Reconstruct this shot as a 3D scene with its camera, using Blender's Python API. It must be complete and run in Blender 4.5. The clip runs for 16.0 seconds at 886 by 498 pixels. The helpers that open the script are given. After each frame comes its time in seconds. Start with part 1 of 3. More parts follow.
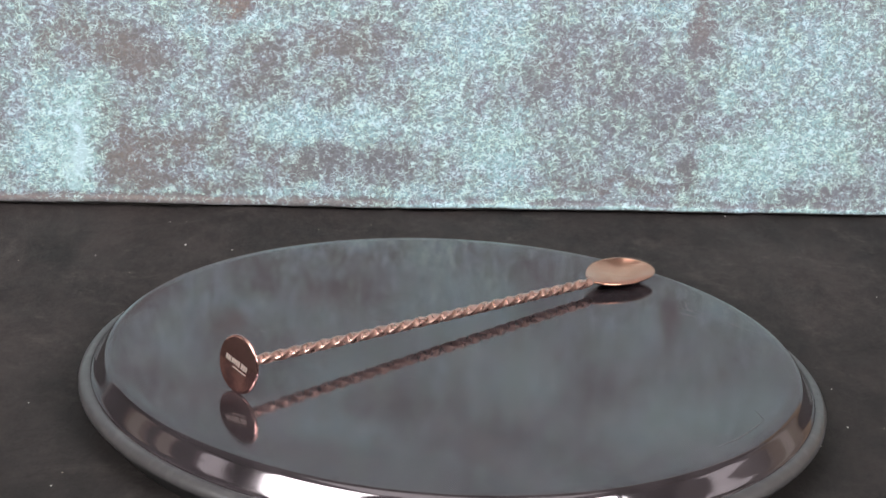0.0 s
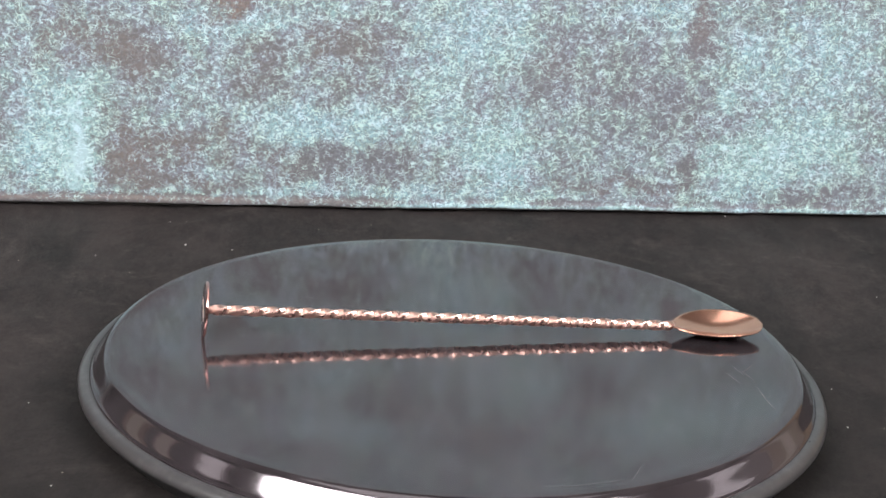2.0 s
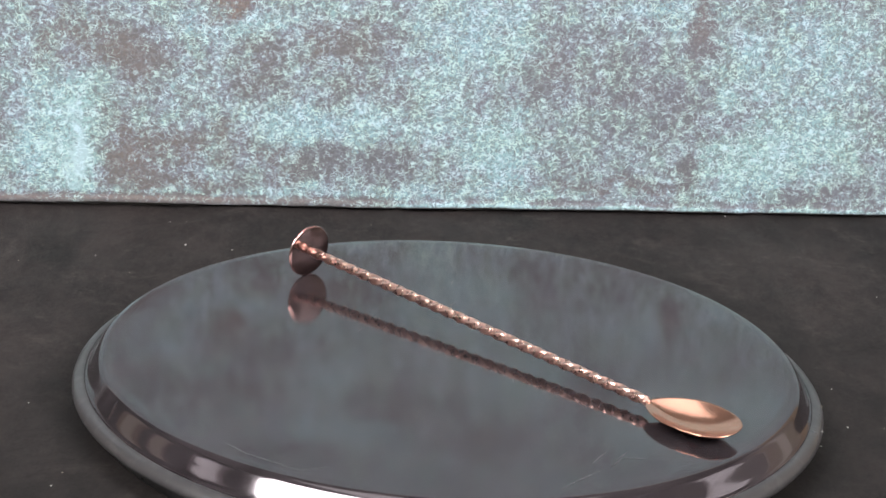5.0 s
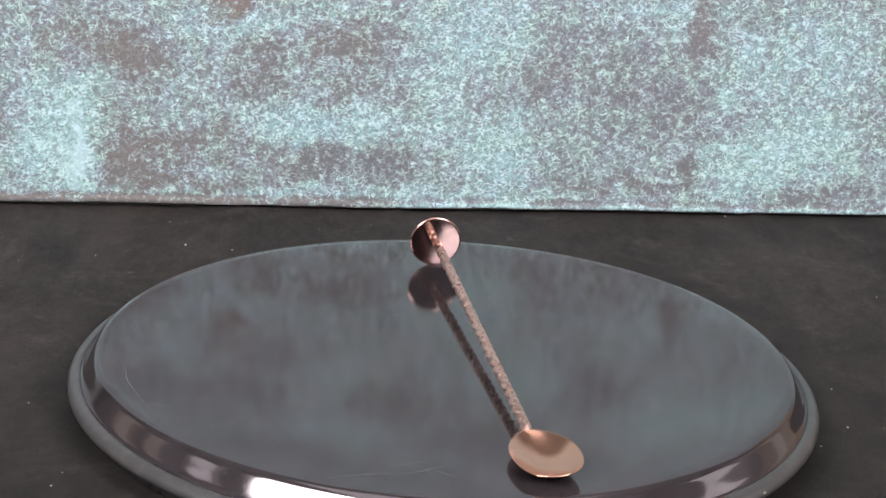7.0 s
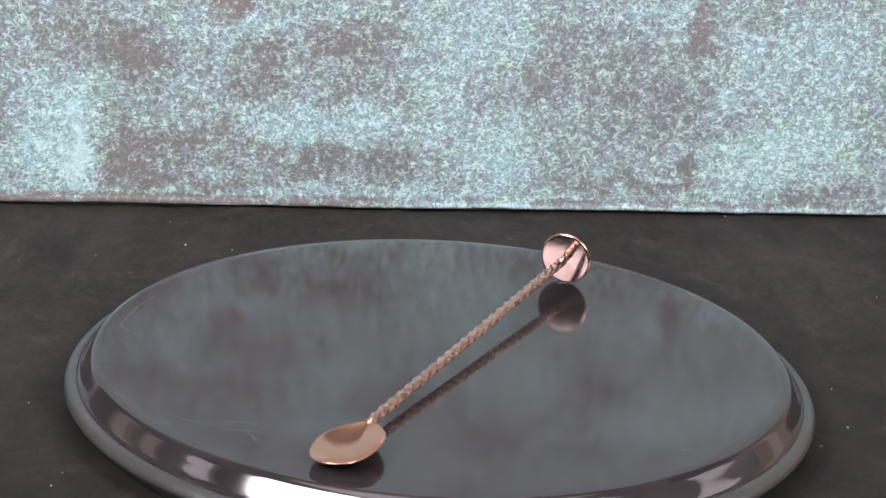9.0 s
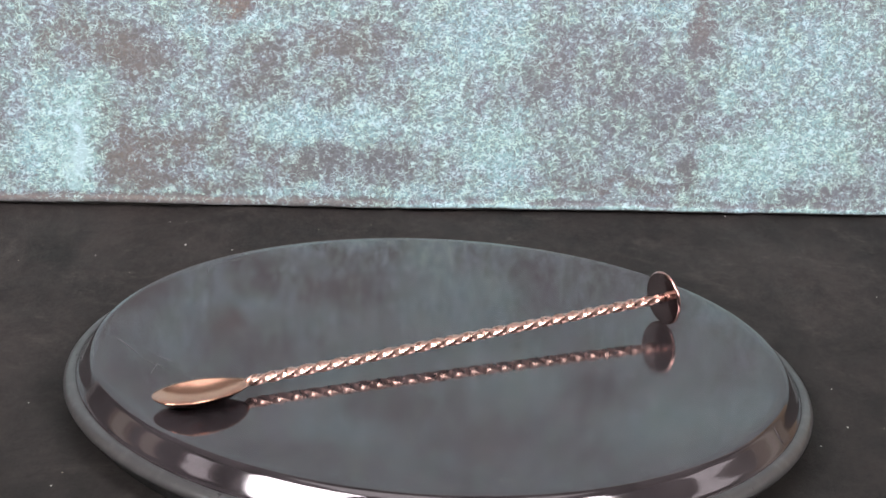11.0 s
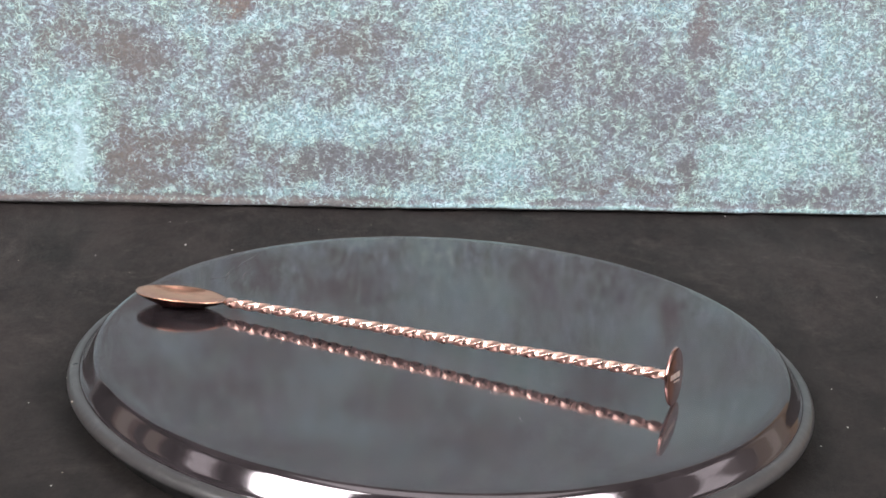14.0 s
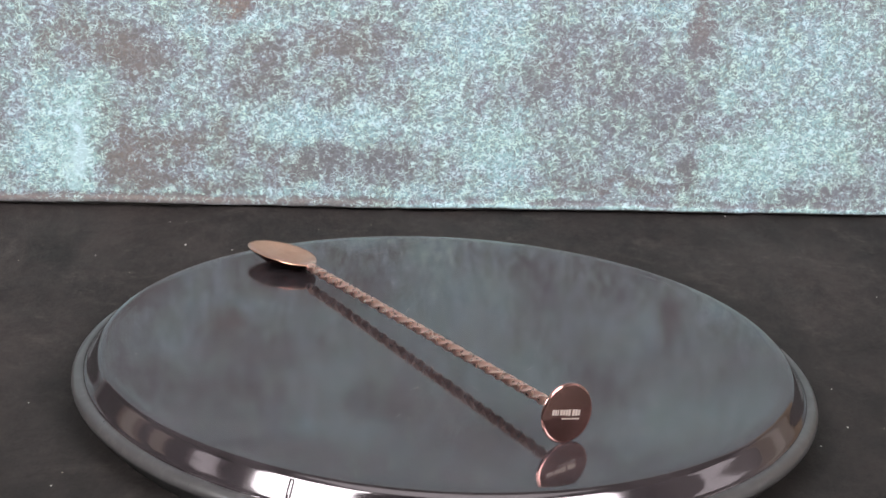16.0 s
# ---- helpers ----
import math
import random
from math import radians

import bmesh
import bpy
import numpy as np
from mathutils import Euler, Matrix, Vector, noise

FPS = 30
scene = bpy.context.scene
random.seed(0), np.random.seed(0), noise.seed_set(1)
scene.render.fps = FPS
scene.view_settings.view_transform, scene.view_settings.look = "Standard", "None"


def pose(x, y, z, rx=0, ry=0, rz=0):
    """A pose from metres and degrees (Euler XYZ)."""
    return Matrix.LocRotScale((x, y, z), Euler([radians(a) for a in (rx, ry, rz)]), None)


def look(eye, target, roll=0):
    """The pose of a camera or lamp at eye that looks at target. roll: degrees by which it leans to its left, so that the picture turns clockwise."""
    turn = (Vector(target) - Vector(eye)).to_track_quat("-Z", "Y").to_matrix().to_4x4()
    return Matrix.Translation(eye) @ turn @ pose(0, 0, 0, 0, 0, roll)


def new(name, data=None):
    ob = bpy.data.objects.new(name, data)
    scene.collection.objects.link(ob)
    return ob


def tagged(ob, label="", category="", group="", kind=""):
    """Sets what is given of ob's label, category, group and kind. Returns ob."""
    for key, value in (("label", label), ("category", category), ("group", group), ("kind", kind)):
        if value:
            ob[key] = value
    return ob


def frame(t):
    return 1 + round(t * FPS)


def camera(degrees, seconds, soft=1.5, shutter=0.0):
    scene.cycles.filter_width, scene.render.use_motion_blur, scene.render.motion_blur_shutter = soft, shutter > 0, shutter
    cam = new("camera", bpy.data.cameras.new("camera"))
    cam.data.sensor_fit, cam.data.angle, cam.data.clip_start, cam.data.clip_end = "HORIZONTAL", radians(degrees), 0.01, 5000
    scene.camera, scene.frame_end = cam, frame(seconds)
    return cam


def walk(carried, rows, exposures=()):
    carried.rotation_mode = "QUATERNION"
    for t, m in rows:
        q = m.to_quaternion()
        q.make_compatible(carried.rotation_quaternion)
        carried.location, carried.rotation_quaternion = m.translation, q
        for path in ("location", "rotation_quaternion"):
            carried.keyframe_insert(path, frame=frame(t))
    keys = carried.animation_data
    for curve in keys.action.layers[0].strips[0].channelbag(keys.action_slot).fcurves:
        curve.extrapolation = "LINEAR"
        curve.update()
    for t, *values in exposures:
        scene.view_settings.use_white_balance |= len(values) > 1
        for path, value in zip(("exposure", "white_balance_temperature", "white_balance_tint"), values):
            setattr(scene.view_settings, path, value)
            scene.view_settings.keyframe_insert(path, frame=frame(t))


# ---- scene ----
TABLE = 0.75            # height of the cloth
TOP = TABLE + 0.026     # height of the tray's flat top

# ---- camera: it stands still on a tripod ----
cam = camera(22.83, 16.0, soft=1.6)
EYE = Vector((0.0, -0.9641, TOP + 0.3816))
VIEW = look(EYE, EYE + Vector((-0.00493, 0.94545, -0.32572)), 3.23)
walk(cam, [(0.0, VIEW), (16.0, VIEW)], exposures=((0.0, 0.0), (16.0, 0.0)))

# ---- world and light ----
world = bpy.data.worlds.new("World")
scene.world = world
world.use_nodes = True
world.node_tree.nodes["Background"].inputs["Color"].default_value = (1.0, 0.95, 0.97, 1)
world.node_tree.nodes["Background"].inputs["Strength"].default_value = 1.9
SOFTBOX_LEFT = 17.8
SOFTBOX_RIGHT = 16.6
CEILING_PANEL = 1.1


# ---- materials ----
class Mat:
    """A node material with a Principled shader, and short ways to add nodes."""

    def __init__(self, name, color=(0.5, 0.5, 0.5), rough=0.5, metal=0.0, ior=1.5):
        self.m = bpy.data.materials.new(name)
        self.m.use_nodes = True
        self.t = self.m.node_tree
        self.b = self.t.nodes["Principled BSDF"]
        self.b.inputs["Base Color"].default_value = (*color, 1)
        self.b.inputs["Roughness"].default_value = rough
        self.b.inputs["Metallic"].default_value = metal
        self.b.inputs["IOR"].default_value = ior
        self.co = self.t.nodes.new("ShaderNodeTexCoord").outputs["Object"]

    def put(self, socket, out):
        self.t.links.new(out, self.b.inputs[socket])

    def noise(self, scale, detail=4, rough=0.55, stretch=None, distort=0.0):
        n = self.t.nodes.new("ShaderNodeTexNoise")
        n.inputs["Scale"].default_value = scale
        n.inputs["Detail"].default_value = detail
        n.inputs["Roughness"].default_value = rough
        n.inputs["Distortion"].default_value = distort
        src = self.co
        if stretch:
            mp = self.t.nodes.new("ShaderNodeMapping")
            mp.inputs["Scale"].default_value = stretch
            self.t.links.new(src, mp.inputs["Vector"])
            src = mp.outputs["Vector"]
        self.t.links.new(src, n.inputs["Vector"])
        return n.outputs["Fac"]

    def ramp(self, out, stops):
        r = self.t.nodes.new("ShaderNodeValToRGB")
        e = r.color_ramp.elements
        while len(e) < len(stops):
            e.new(0.5)
        for el, (p, c) in zip(e, stops):
            el.position = p
            el.color = (c, c, c, 1) if isinstance(c, (int, float)) else (*c, 1)
        self.t.links.new(out, r.inputs["Fac"])
        return r.outputs["Color"]

    def mix(self, fac, a, b, mode="MIX"):
        n = self.t.nodes.new("ShaderNodeMix")
        n.data_type, n.blend_type = "RGBA", mode
        for i, v in ((0, fac), (6, a), (7, b)):
            if isinstance(v, bpy.types.NodeSocket):
                self.t.links.new(v, n.inputs[i])
            elif i == 0:
                n.inputs[i].default_value = v
            else:
                n.inputs[i].default_value = (*v, 1)
        return n.outputs[2]

    def math(self, op, a, b=0.0, clamp=False):
        n = self.t.nodes.new("ShaderNodeMath")
        n.operation, n.use_clamp = op, clamp
        for i, v in enumerate((a, b)):
            if isinstance(v, bpy.types.NodeSocket):
                self.t.links.new(v, n.inputs[i])
            else:
                n.inputs[i].default_value = v
        return n.outputs[0]

    def attribute(self, name):
        n = self.t.nodes.new("ShaderNodeAttribute")
        n.attribute_name = name
        return n.outputs["Fac"]

    def bump(self, out, strength, distance):
        n = self.t.nodes.new("ShaderNodeBump")
        n.inputs["Strength"].default_value = strength
        n.inputs["Distance"].default_value = distance
        self.t.links.new(out, n.inputs["Height"])
        self.put("Normal", n.outputs["Normal"])


def glow(name, color, strength):
    a = Mat(name, (0.8, 0.8, 0.8), 0.6)
    a.b.inputs["Emission Color"].default_value = (*color, 1)
    a.b.inputs["Emission Strength"].default_value = strength
    return a.m


def make_copper(name, low, high, light, dark):
    a = Mat(name, (0.86, 0.47, 0.36), 0.2, 1.0)
    blot = a.noise(140, 4)
    a.put("Base Color", a.mix(a.ramp(blot, ((0.3, 0.0), (0.75, 1.0))), light, dark))
    a.put("Roughness", a.ramp(a.noise(420, 5), ((0.3, low), (0.75, high))))
    a.bump(a.noise(900, 3), 0.03, 0.0003)
    return a.m


def make_tray():
    a = Mat("black_plastic", (0.012, 0.010, 0.0115), 0.1, 0.0, 2.04)
    a.b.inputs["Specular Tint"].default_value = (1.0, 0.90, 0.95, 1)
    c = a.mix(a.ramp(a.noise(34, 7, 0.65), ((0.40, 0.0), (0.68, 1.0))), (0.0115, 0.0092, 0.0103), (0.035, 0.0285, 0.0317))
    film = a.ramp(a.noise(120, 9, 0.78, distort=0.4), ((0.46, 0.0), (0.68, 1.0)))
    c = a.mix(a.math("MULTIPLY", film, 0.55), c, (0.058, 0.0485, 0.0535))
    grain = a.ramp(a.noise(900, 2, 0.6), ((0.55, 0.0), (0.70, 1.0)))
    c = a.mix(a.math("MULTIPLY", grain, 0.35), c, (0.066, 0.058, 0.062))
    a.put("Base Color", c)
    a.put("Roughness", a.ramp(a.noise(38, 6, 0.6), ((0.3, 0.07), (0.72, 0.13))))
    a.bump(a.noise(60, 2), 0.006, 0.002)
    return a.m


def make_rim():
    a = Mat("worn_black_plastic", (0.012, 0.012, 0.0125), 0.2, 0.0, 1.7)
    a.put("Roughness", a.ramp(a.noise(70, 6, 0.65), ((0.3, 0.26), (0.8, 0.42))))
    a.put("Base Color", a.mix(a.ramp(a.noise(160, 6), ((0.5, 0.0), (0.9, 1.0))), (0.052, 0.0485, 0.0495), (0.110, 0.103, 0.105)))
    return a.m


def make_cloth():
    a = Mat("black_cloth", (0.03, 0.026, 0.024), 0.75)
    big = a.ramp(a.noise(11, 6, 0.65, stretch=(1, 0.6, 1)), ((0.36, 0.0), (0.64, 1.0)))
    mid = a.ramp(a.noise(44, 8, 0.75, stretch=(1, 0.5, 1), distort=0.6), ((0.42, 0.0), (0.70, 1.0)))
    c = a.mix(big, (0.0055, 0.0041, 0.0039), (0.0235, 0.0178, 0.0168))
    c = a.mix(a.math("MULTIPLY", mid, 0.62), c, (0.052, 0.041, 0.0387))
    patch = a.ramp(a.noise(150, 5, 0.7, stretch=(1, 0.5, 1)), ((0.46, 0.0), (0.66, 1.0)))
    c = a.mix(a.math("MULTIPLY", patch, 0.2), c, (0.066, 0.053, 0.049))
    speck = a.ramp(a.noise(620, 3, 0.7, stretch=(1, 0.5, 1)), ((0.50, 0.0), (0.66, 1.0)))
    c = a.mix(a.math("MULTIPLY", speck, 0.26), c, (0.078, 0.063, 0.058))
    pit = a.ramp(a.noise(420, 3, 0.7, stretch=(1, 0.5, 1)), ((0.30, 1.0), (0.45, 0.0)))
    c = a.mix(a.math("MULTIPLY", pit, 0.4), c, (0.005, 0.004, 0.004))
    fibre = a.ramp(a.noise(300, 2, 0.5, stretch=(0.25, 1.6, 1), distort=1.5), ((0.70, 0.0), (0.76, 1.0)))
    c = a.mix(a.math("MULTIPLY", fibre, 0.22), c, (0.15, 0.13, 0.11))
    scuff = a.math("MULTIPLY", a.ramp(a.noise(24, 7, 0.7, distort=1.2), ((0.54, 0.0), (0.74, 1.0))), a.ramp(a.noise(230, 4, 0.7), ((0.40, 0.0), (0.62, 1.0))))
    c = a.mix(a.math("MULTIPLY", scuff, 0.55), c, (0.135, 0.112, 0.103))
    # shade in front of the tray, put into the cloth's colour
    front_shade = a.math("SUBTRACT", 1.0, a.attribute("lit_cloth"), clamp=True)
    c = a.mix(a.math("MULTIPLY", front_shade, 0.50), c, (0.0035, 0.0028, 0.0027))
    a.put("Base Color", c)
    weave = a.math("ADD", a.noise(1500, 3), a.math("MULTIPLY", a.noise(170, 6, 0.7, stretch=(1, 0.5, 1)), 2.2))
    a.bump(weave, 0.35, 0.0008)
    a.b.inputs["Specular IOR Level"].default_value = 0.3
    return a.m


def make_patina():
    """Verdigris over brown metal: the amount comes with the board, the curled strokes and grain are added here."""
    a = Mat("patina", (0.4, 0.5, 0.5), 0.7)
    amount, rust = a.attribute("patina"), a.attribute("rust")
    mid = a.noise(85, 6, 0.7)
    fine = a.noise(300, 3, 0.6, distort=1.2)
    k = a.math("ADD", amount, a.math("MULTIPLY", a.math("SUBTRACT", mid, 0.5), 1.15))
    k = a.math("ADD", k, a.math("MULTIPLY", a.math("SUBTRACT", fine, 0.5), 1.3))
    hue = a.ramp(a.noise(13, 4, 0.6), ((0.38, 0.0), (0.62, 1.0)))
    tint = a.ramp(a.noise(60, 4, 0.6), ((0.40, 0.0), (0.60, 1.0)))
    brown = a.mix(hue, (0.146, 0.142, 0.160), (0.160, 0.143, 0.142))
    brown = a.mix(a.attribute("violet"), brown, (0.158, 0.158, 0.188))
    brown = a.mix(rust, brown, (0.215, 0.148, 0.125))
    grey = a.mix(tint, (0.225, 0.246, 0.298), (0.205, 0.262, 0.268))
    teal = a.mix(hue, (0.270, 0.440, 0.500), (0.290, 0.462, 0.462))
    c = a.mix(a.ramp(k, ((0.16, 0.0), (0.46, 1.0))), brown, grey)
    c = a.mix(a.ramp(k, ((0.48, 0.0), (0.86, 1.0))), c, teal)
    # dark pits, then pale curled strokes of crystals, denser where the verdigris is thick
    pit = a.math("ABSOLUTE", a.math("SUBTRACT", a.noise(240, 4, 0.72, distort=0.5), 0.46))
    pit = a.ramp(pit, ((0.012, 1.0), (0.045, 0.0)))
    c = a.mix(a.math("MULTIPLY", pit, 0.68), c, (0.125, 0.118, 0.126))
    curl = a.math("ABSOLUTE", a.math("SUBTRACT", a.noise(250, 2, 0.55, stretch=(0.85, 1.0, 1.15), distort=0.9), 0.5))
    curl = a.math("MULTIPLY", a.ramp(curl, ((0.026, 1.0), (0.056, 0.0))), a.ramp(a.noise(200, 1), ((0.40, 0.1), (0.52, 1.0))))
    gate = a.ramp(a.math("ADD", k, a.math("MULTIPLY", a.math("SUBTRACT", a.noise(150, 2), 0.5), 1.2)), ((0.0, 0.12), (0.70, 1.0)))
    pale = a.mix(tint, (0.56, 0.72, 0.78), (0.57, 0.75, 0.70))
    salt = a.ramp(a.noise(520, 2, 0.6), ((0.53, 0.0), (0.62, 1.0)))
    c = a.mix(a.math("MULTIPLY", a.math("MULTIPLY", salt, gate), 0.45), c, pale)
    pepper = a.ramp(a.noise(470, 2, 0.6), ((0.38, 1.0), (0.47, 0.0)))
    c = a.mix(a.math("MULTIPLY", pepper, 0.42), c, (0.135, 0.130, 0.142))
    thick = a.ramp(a.math("SUBTRACT", k, 0.5), ((0.42, 0.0), (0.85, 1.0)))
    c = a.mix(a.math("MULTIPLY", thick, 0.85), c, (0.44, 0.61, 0.65))
    c = a.mix(a.math("MULTIPLY", a.math("MULTIPLY", curl, gate), 0.92), c, pale)
    a.put("Base Color", c)
    a.bump(a.math("ADD", k, a.math("MULTIPLY", curl, 0.6)), 0.12, 0.0004)
    return a.m


def plaster(name, color):
    a = Mat(name, color, 0.85)
    dark = tuple(v * 0.86 for v in color)
    a.put("Base Color", a.mix(a.ramp(a.noise(2.2, 6), ((0.35, 0.0), (0.7, 1.0))), dark, color))
    a.bump(a.noise(180, 3), 0.15, 0.002)
    return a.m


def make_wood(name, light, dark):
    a = Mat(name, light, 0.5)
    a.put("Base Color", a.mix(a.noise(5, 6, 0.6, stretch=(1, 9, 9), distort=0.6), dark, light))
    a.bump(a.noise(30, 4, stretch=(1, 12, 12)), 0.15, 0.001)
    return a.m


COPPER = make_copper("copper", 0.25, 0.32, (0.93, 0.60, 0.51), (0.84, 0.50, 0.42))
# polished underside of the bowl: same metal, its shade put into the colour
SHADED_POLISH = make_copper("shaded_polished_copper", 0.05, 0.10, (0.30, 0.125, 0.10), (0.25, 0.10, 0.08))
DISC_COPPER = make_copper("disc_copper", 0.10, 0.17, (0.80, 0.475, 0.43), (0.72, 0.41, 0.365))
DARK_COPPER = make_copper("dark_copper", 0.08, 0.14, (0.36, 0.26, 0.25), (0.29, 0.205, 0.19))
SATIN = make_copper("satin_copper", 0.18, 0.25, (0.92, 0.54, 0.40), (0.87, 0.47, 0.34))
TRAY, RIM, CLOTH, PATINA = make_tray(), make_rim(), make_cloth(), make_patina()
ETCH = Mat("etched_copper", (0.66, 0.56, 0.50), 0.5, 0.5).m
SCRATCH = Mat("scratch", (0.14, 0.142, 0.147), 0.6).m
DULL_LINT = Mat("dull_lint", (0.26, 0.23, 0.19), 0.9).m
LINT = Mat("lint", (0.62, 0.60, 0.56), 0.9).m
BOARD_EDGE = Mat("board_edge", (0.10, 0.09, 0.085), 0.85).m
WALL = plaster("dark_paint", (0.17, 0.16, 0.16))
LIGHT_WALL = plaster("light_paint", (0.58, 0.54, 0.53))
CEILING = plaster("ceiling_paint", (0.40, 0.385, 0.38))
FLOOR = plaster("floor_concrete", (0.13, 0.13, 0.135))
WOOD = make_wood("table_wood", (0.30, 0.19, 0.11), (0.17, 0.10, 0.055))
OAK = make_wood("light_oak", (0.50, 0.36, 0.23), (0.36, 0.24, 0.14))
CARDBOARD = plaster("cardboard", (0.42, 0.33, 0.255))
TAPE = Mat("packing_tape", (0.66, 0.58, 0.50), 0.35).m
PALE_PAINT = plaster("pale_paint", (0.62, 0.56, 0.55))
GLASS = Mat("window_glass", (1, 1, 1), 0.0)
GLASS.b.inputs["Transmission Weight"].default_value = 1.0
GLASS = GLASS.m
BLACK_METAL = Mat("black_metal", (0.03, 0.03, 0.03), 0.45, 0.6).m
BLACK_FABRIC = Mat("black_fabric", (0.02, 0.02, 0.02), 0.9).m
DIFFUSER_LEFT = glow("diffuser_left", (1.0, 0.985, 0.99), SOFTBOX_LEFT)
PANEL_GLOW = glow("panel_glow", (1.0, 0.985, 0.98), CEILING_PANEL)
DIFFUSER_RIGHT = glow("diffuser_right", (1.0, 0.985, 0.99), SOFTBOX_RIGHT)


# ---- mesh helpers ----
def mesh_of(name, bm, material, smooth=True):
    me = bpy.data.meshes.new(name)
    bmesh.ops.recalc_face_normals(bm, faces=bm.faces)
    bm.to_mesh(me)
    bm.free()
    for p in me.polygons:
        p.use_smooth = smooth
    me.materials.append(material)
    return me


def part(name, bm, material, parent=None, label="", smooth=True):
    ob = new(name, mesh_of(name, bm, material, smooth))
    ob.parent = parent
    if label:
        tagged(ob, label)
    return ob


def box(bm, cx, cy, cz, sx, sy, sz, bevel=0.0):
    made = bmesh.ops.create_cube(bm, size=1.0, matrix=Matrix.LocRotScale((cx, cy, cz), None, (sx, sy, sz)))
    if bevel:
        edges = list({e for v in made["verts"] for e in v.link_edges})
        bmesh.ops.bevel(bm, geom=edges, offset=bevel, segments=2, affect="EDGES", profile=0.5)
    return bm


def lathe(profile, seg, closed=False):
    """A solid turned round z from (r, z) pairs."""
    bm = bmesh.new()
    rings = []
    for r, z in profile:
        if r < 1e-6:
            rings.append([bm.verts.new((0, 0, z))])
        else:
            rings.append([bm.verts.new((r * math.cos(2 * math.pi * i / seg), r * math.sin(2 * math.pi * i / seg), z)) for i in range(seg)])
    pairs = list(zip(rings, rings[1:]))
    if closed:
        pairs.append((rings[-1], rings[0]))
    for a, b in pairs:
        for i in range(seg):
            j = (i + 1) % seg
            q = [a[i % len(a)], a[j % len(a)], b[j % len(b)], b[i % len(b)]]
            q = list(dict.fromkeys(q))
            if len(q) > 2:
                bm.faces.new(q)
    return bm


def tube(bm, a, b, radius, seg=12):
    a, b = Vector(a), Vector(b)
    m = Matrix.Translation((a + b) / 2) @ (b - a).to_track_quat("Z", "Y").to_matrix().to_4x4()
    bmesh.ops.create_cone(bm, cap_ends=True, segments=seg, radius1=radius, radius2=radius, depth=(b - a).length, matrix=m)
    return bm


# ---- room ----
def structure(name, bm, material, label):
    return tagged(part(name, bm, material, smooth=False), label, kind="structure")


def build_window_wall(wall_name, window_name, x, y0, y1, h, opening, paint, words):
    wy0, wy1, wz0, wz1 = opening
    bm = bmesh.new()
    box(bm, x, (y0 + wy0) / 2, h / 2, 0.2, wy0 - y0, h)
    box(bm, x, (wy1 + y1) / 2, h / 2, 0.2, y1 - wy1, h)
    box(bm, x, (wy0 + wy1) / 2, wz0 / 2, 0.2, wy1 - wy0, wz0)
    box(bm, x, (wy0 + wy1) / 2, (wz1 + h) / 2, 0.2, wy1 - wy0, h - wz1)
    structure(wall_name, bm, paint, words)
    window = tagged(new(window_name), "pale framed window with one pane", kind="structure")
    window.location = (x, (wy0 + wy1) / 2, (wz0 + wz1) / 2)
    w, hh = wy1 - wy0, wz1 - wz0
    for sy in (-1, 1):
        part("window_frame", box(bmesh.new(), 0, sy * (w / 2 - 0.03), 0, 0.06, 0.06, hh, 0.004), PALE_PAINT, window, smooth=False)
        part("window_frame", box(bmesh.new(), 0, 0, sy * (hh / 2 - 0.03), 0.06, w - 0.12, 0.06, 0.004), PALE_PAINT, window, smooth=False)
    pane = part("pane", box(bmesh.new(), 0, 0, 0, 0.004, w - 0.12, hh - 0.12), GLASS, window, smooth=False)
    pane.visible_shadow = False


def build_room():
    x0, x1, y0, y1, h = -2.0, 2.2, -2.6, 1.6, 2.5
    structure("floor", box(bmesh.new(), 0.1, -0.5, -0.05, x1 - x0 + 0.4, y1 - y0 + 0.4, 0.1), FLOOR, "plain grey concrete floor of the room")
    structure("ceiling", box(bmesh.new(), 0.1, -0.5, h + 0.05, x1 - x0 + 0.4, y1 - y0 + 0.4, 0.1), CEILING, "plain grey painted ceiling")
    structure("wall_north", box(bmesh.new(), 0.1, y1 + 0.1, h / 2, x1 - x0 + 0.4, 0.2, h), LIGHT_WALL, "plain pale painted wall")
    structure("wall_south", box(bmesh.new(), 0.1, y0 - 0.1, h / 2, x1 - x0 + 0.4, 0.2, h), WALL, "plain dark grey painted wall")
    build_window_wall("wall_west", "window_2", x0 - 0.1, y0, y1, h, (-0.75, -0.28, 1.50, 2.05), WALL, "plain dark grey painted wall with a window")
    build_window_wall("wall_east", "window_1", x1 + 0.1, y0, y1, h, (-0.2, 0.6, 1.35, 2.2), LIGHT_WALL, "plain pale painted wall with a window")


build_room()


def build_cabinet():
    root = tagged(new("cabinet"), "tall light brown oak cabinet against the wall", "cabinet")
    root.location = (1.3, 1.35, 0.0)
    part("body", box(bmesh.new(), 0, 0.02, 0.9, 1.1, 0.44, 1.8, 0.006), OAK, root)
    for sx in (-1, 1):
        door = part("door", box(bmesh.new(), sx * 0.272, -0.212, 0.92, 0.53, 0.02, 1.7, 0.003), OAK, root)
        part("handle", tube(bmesh.new(), (sx * 0.04, -0.245, 0.85), (sx * 0.04, -0.245, 1.0), 0.006), BLACK_METAL, door)


build_cabinet()


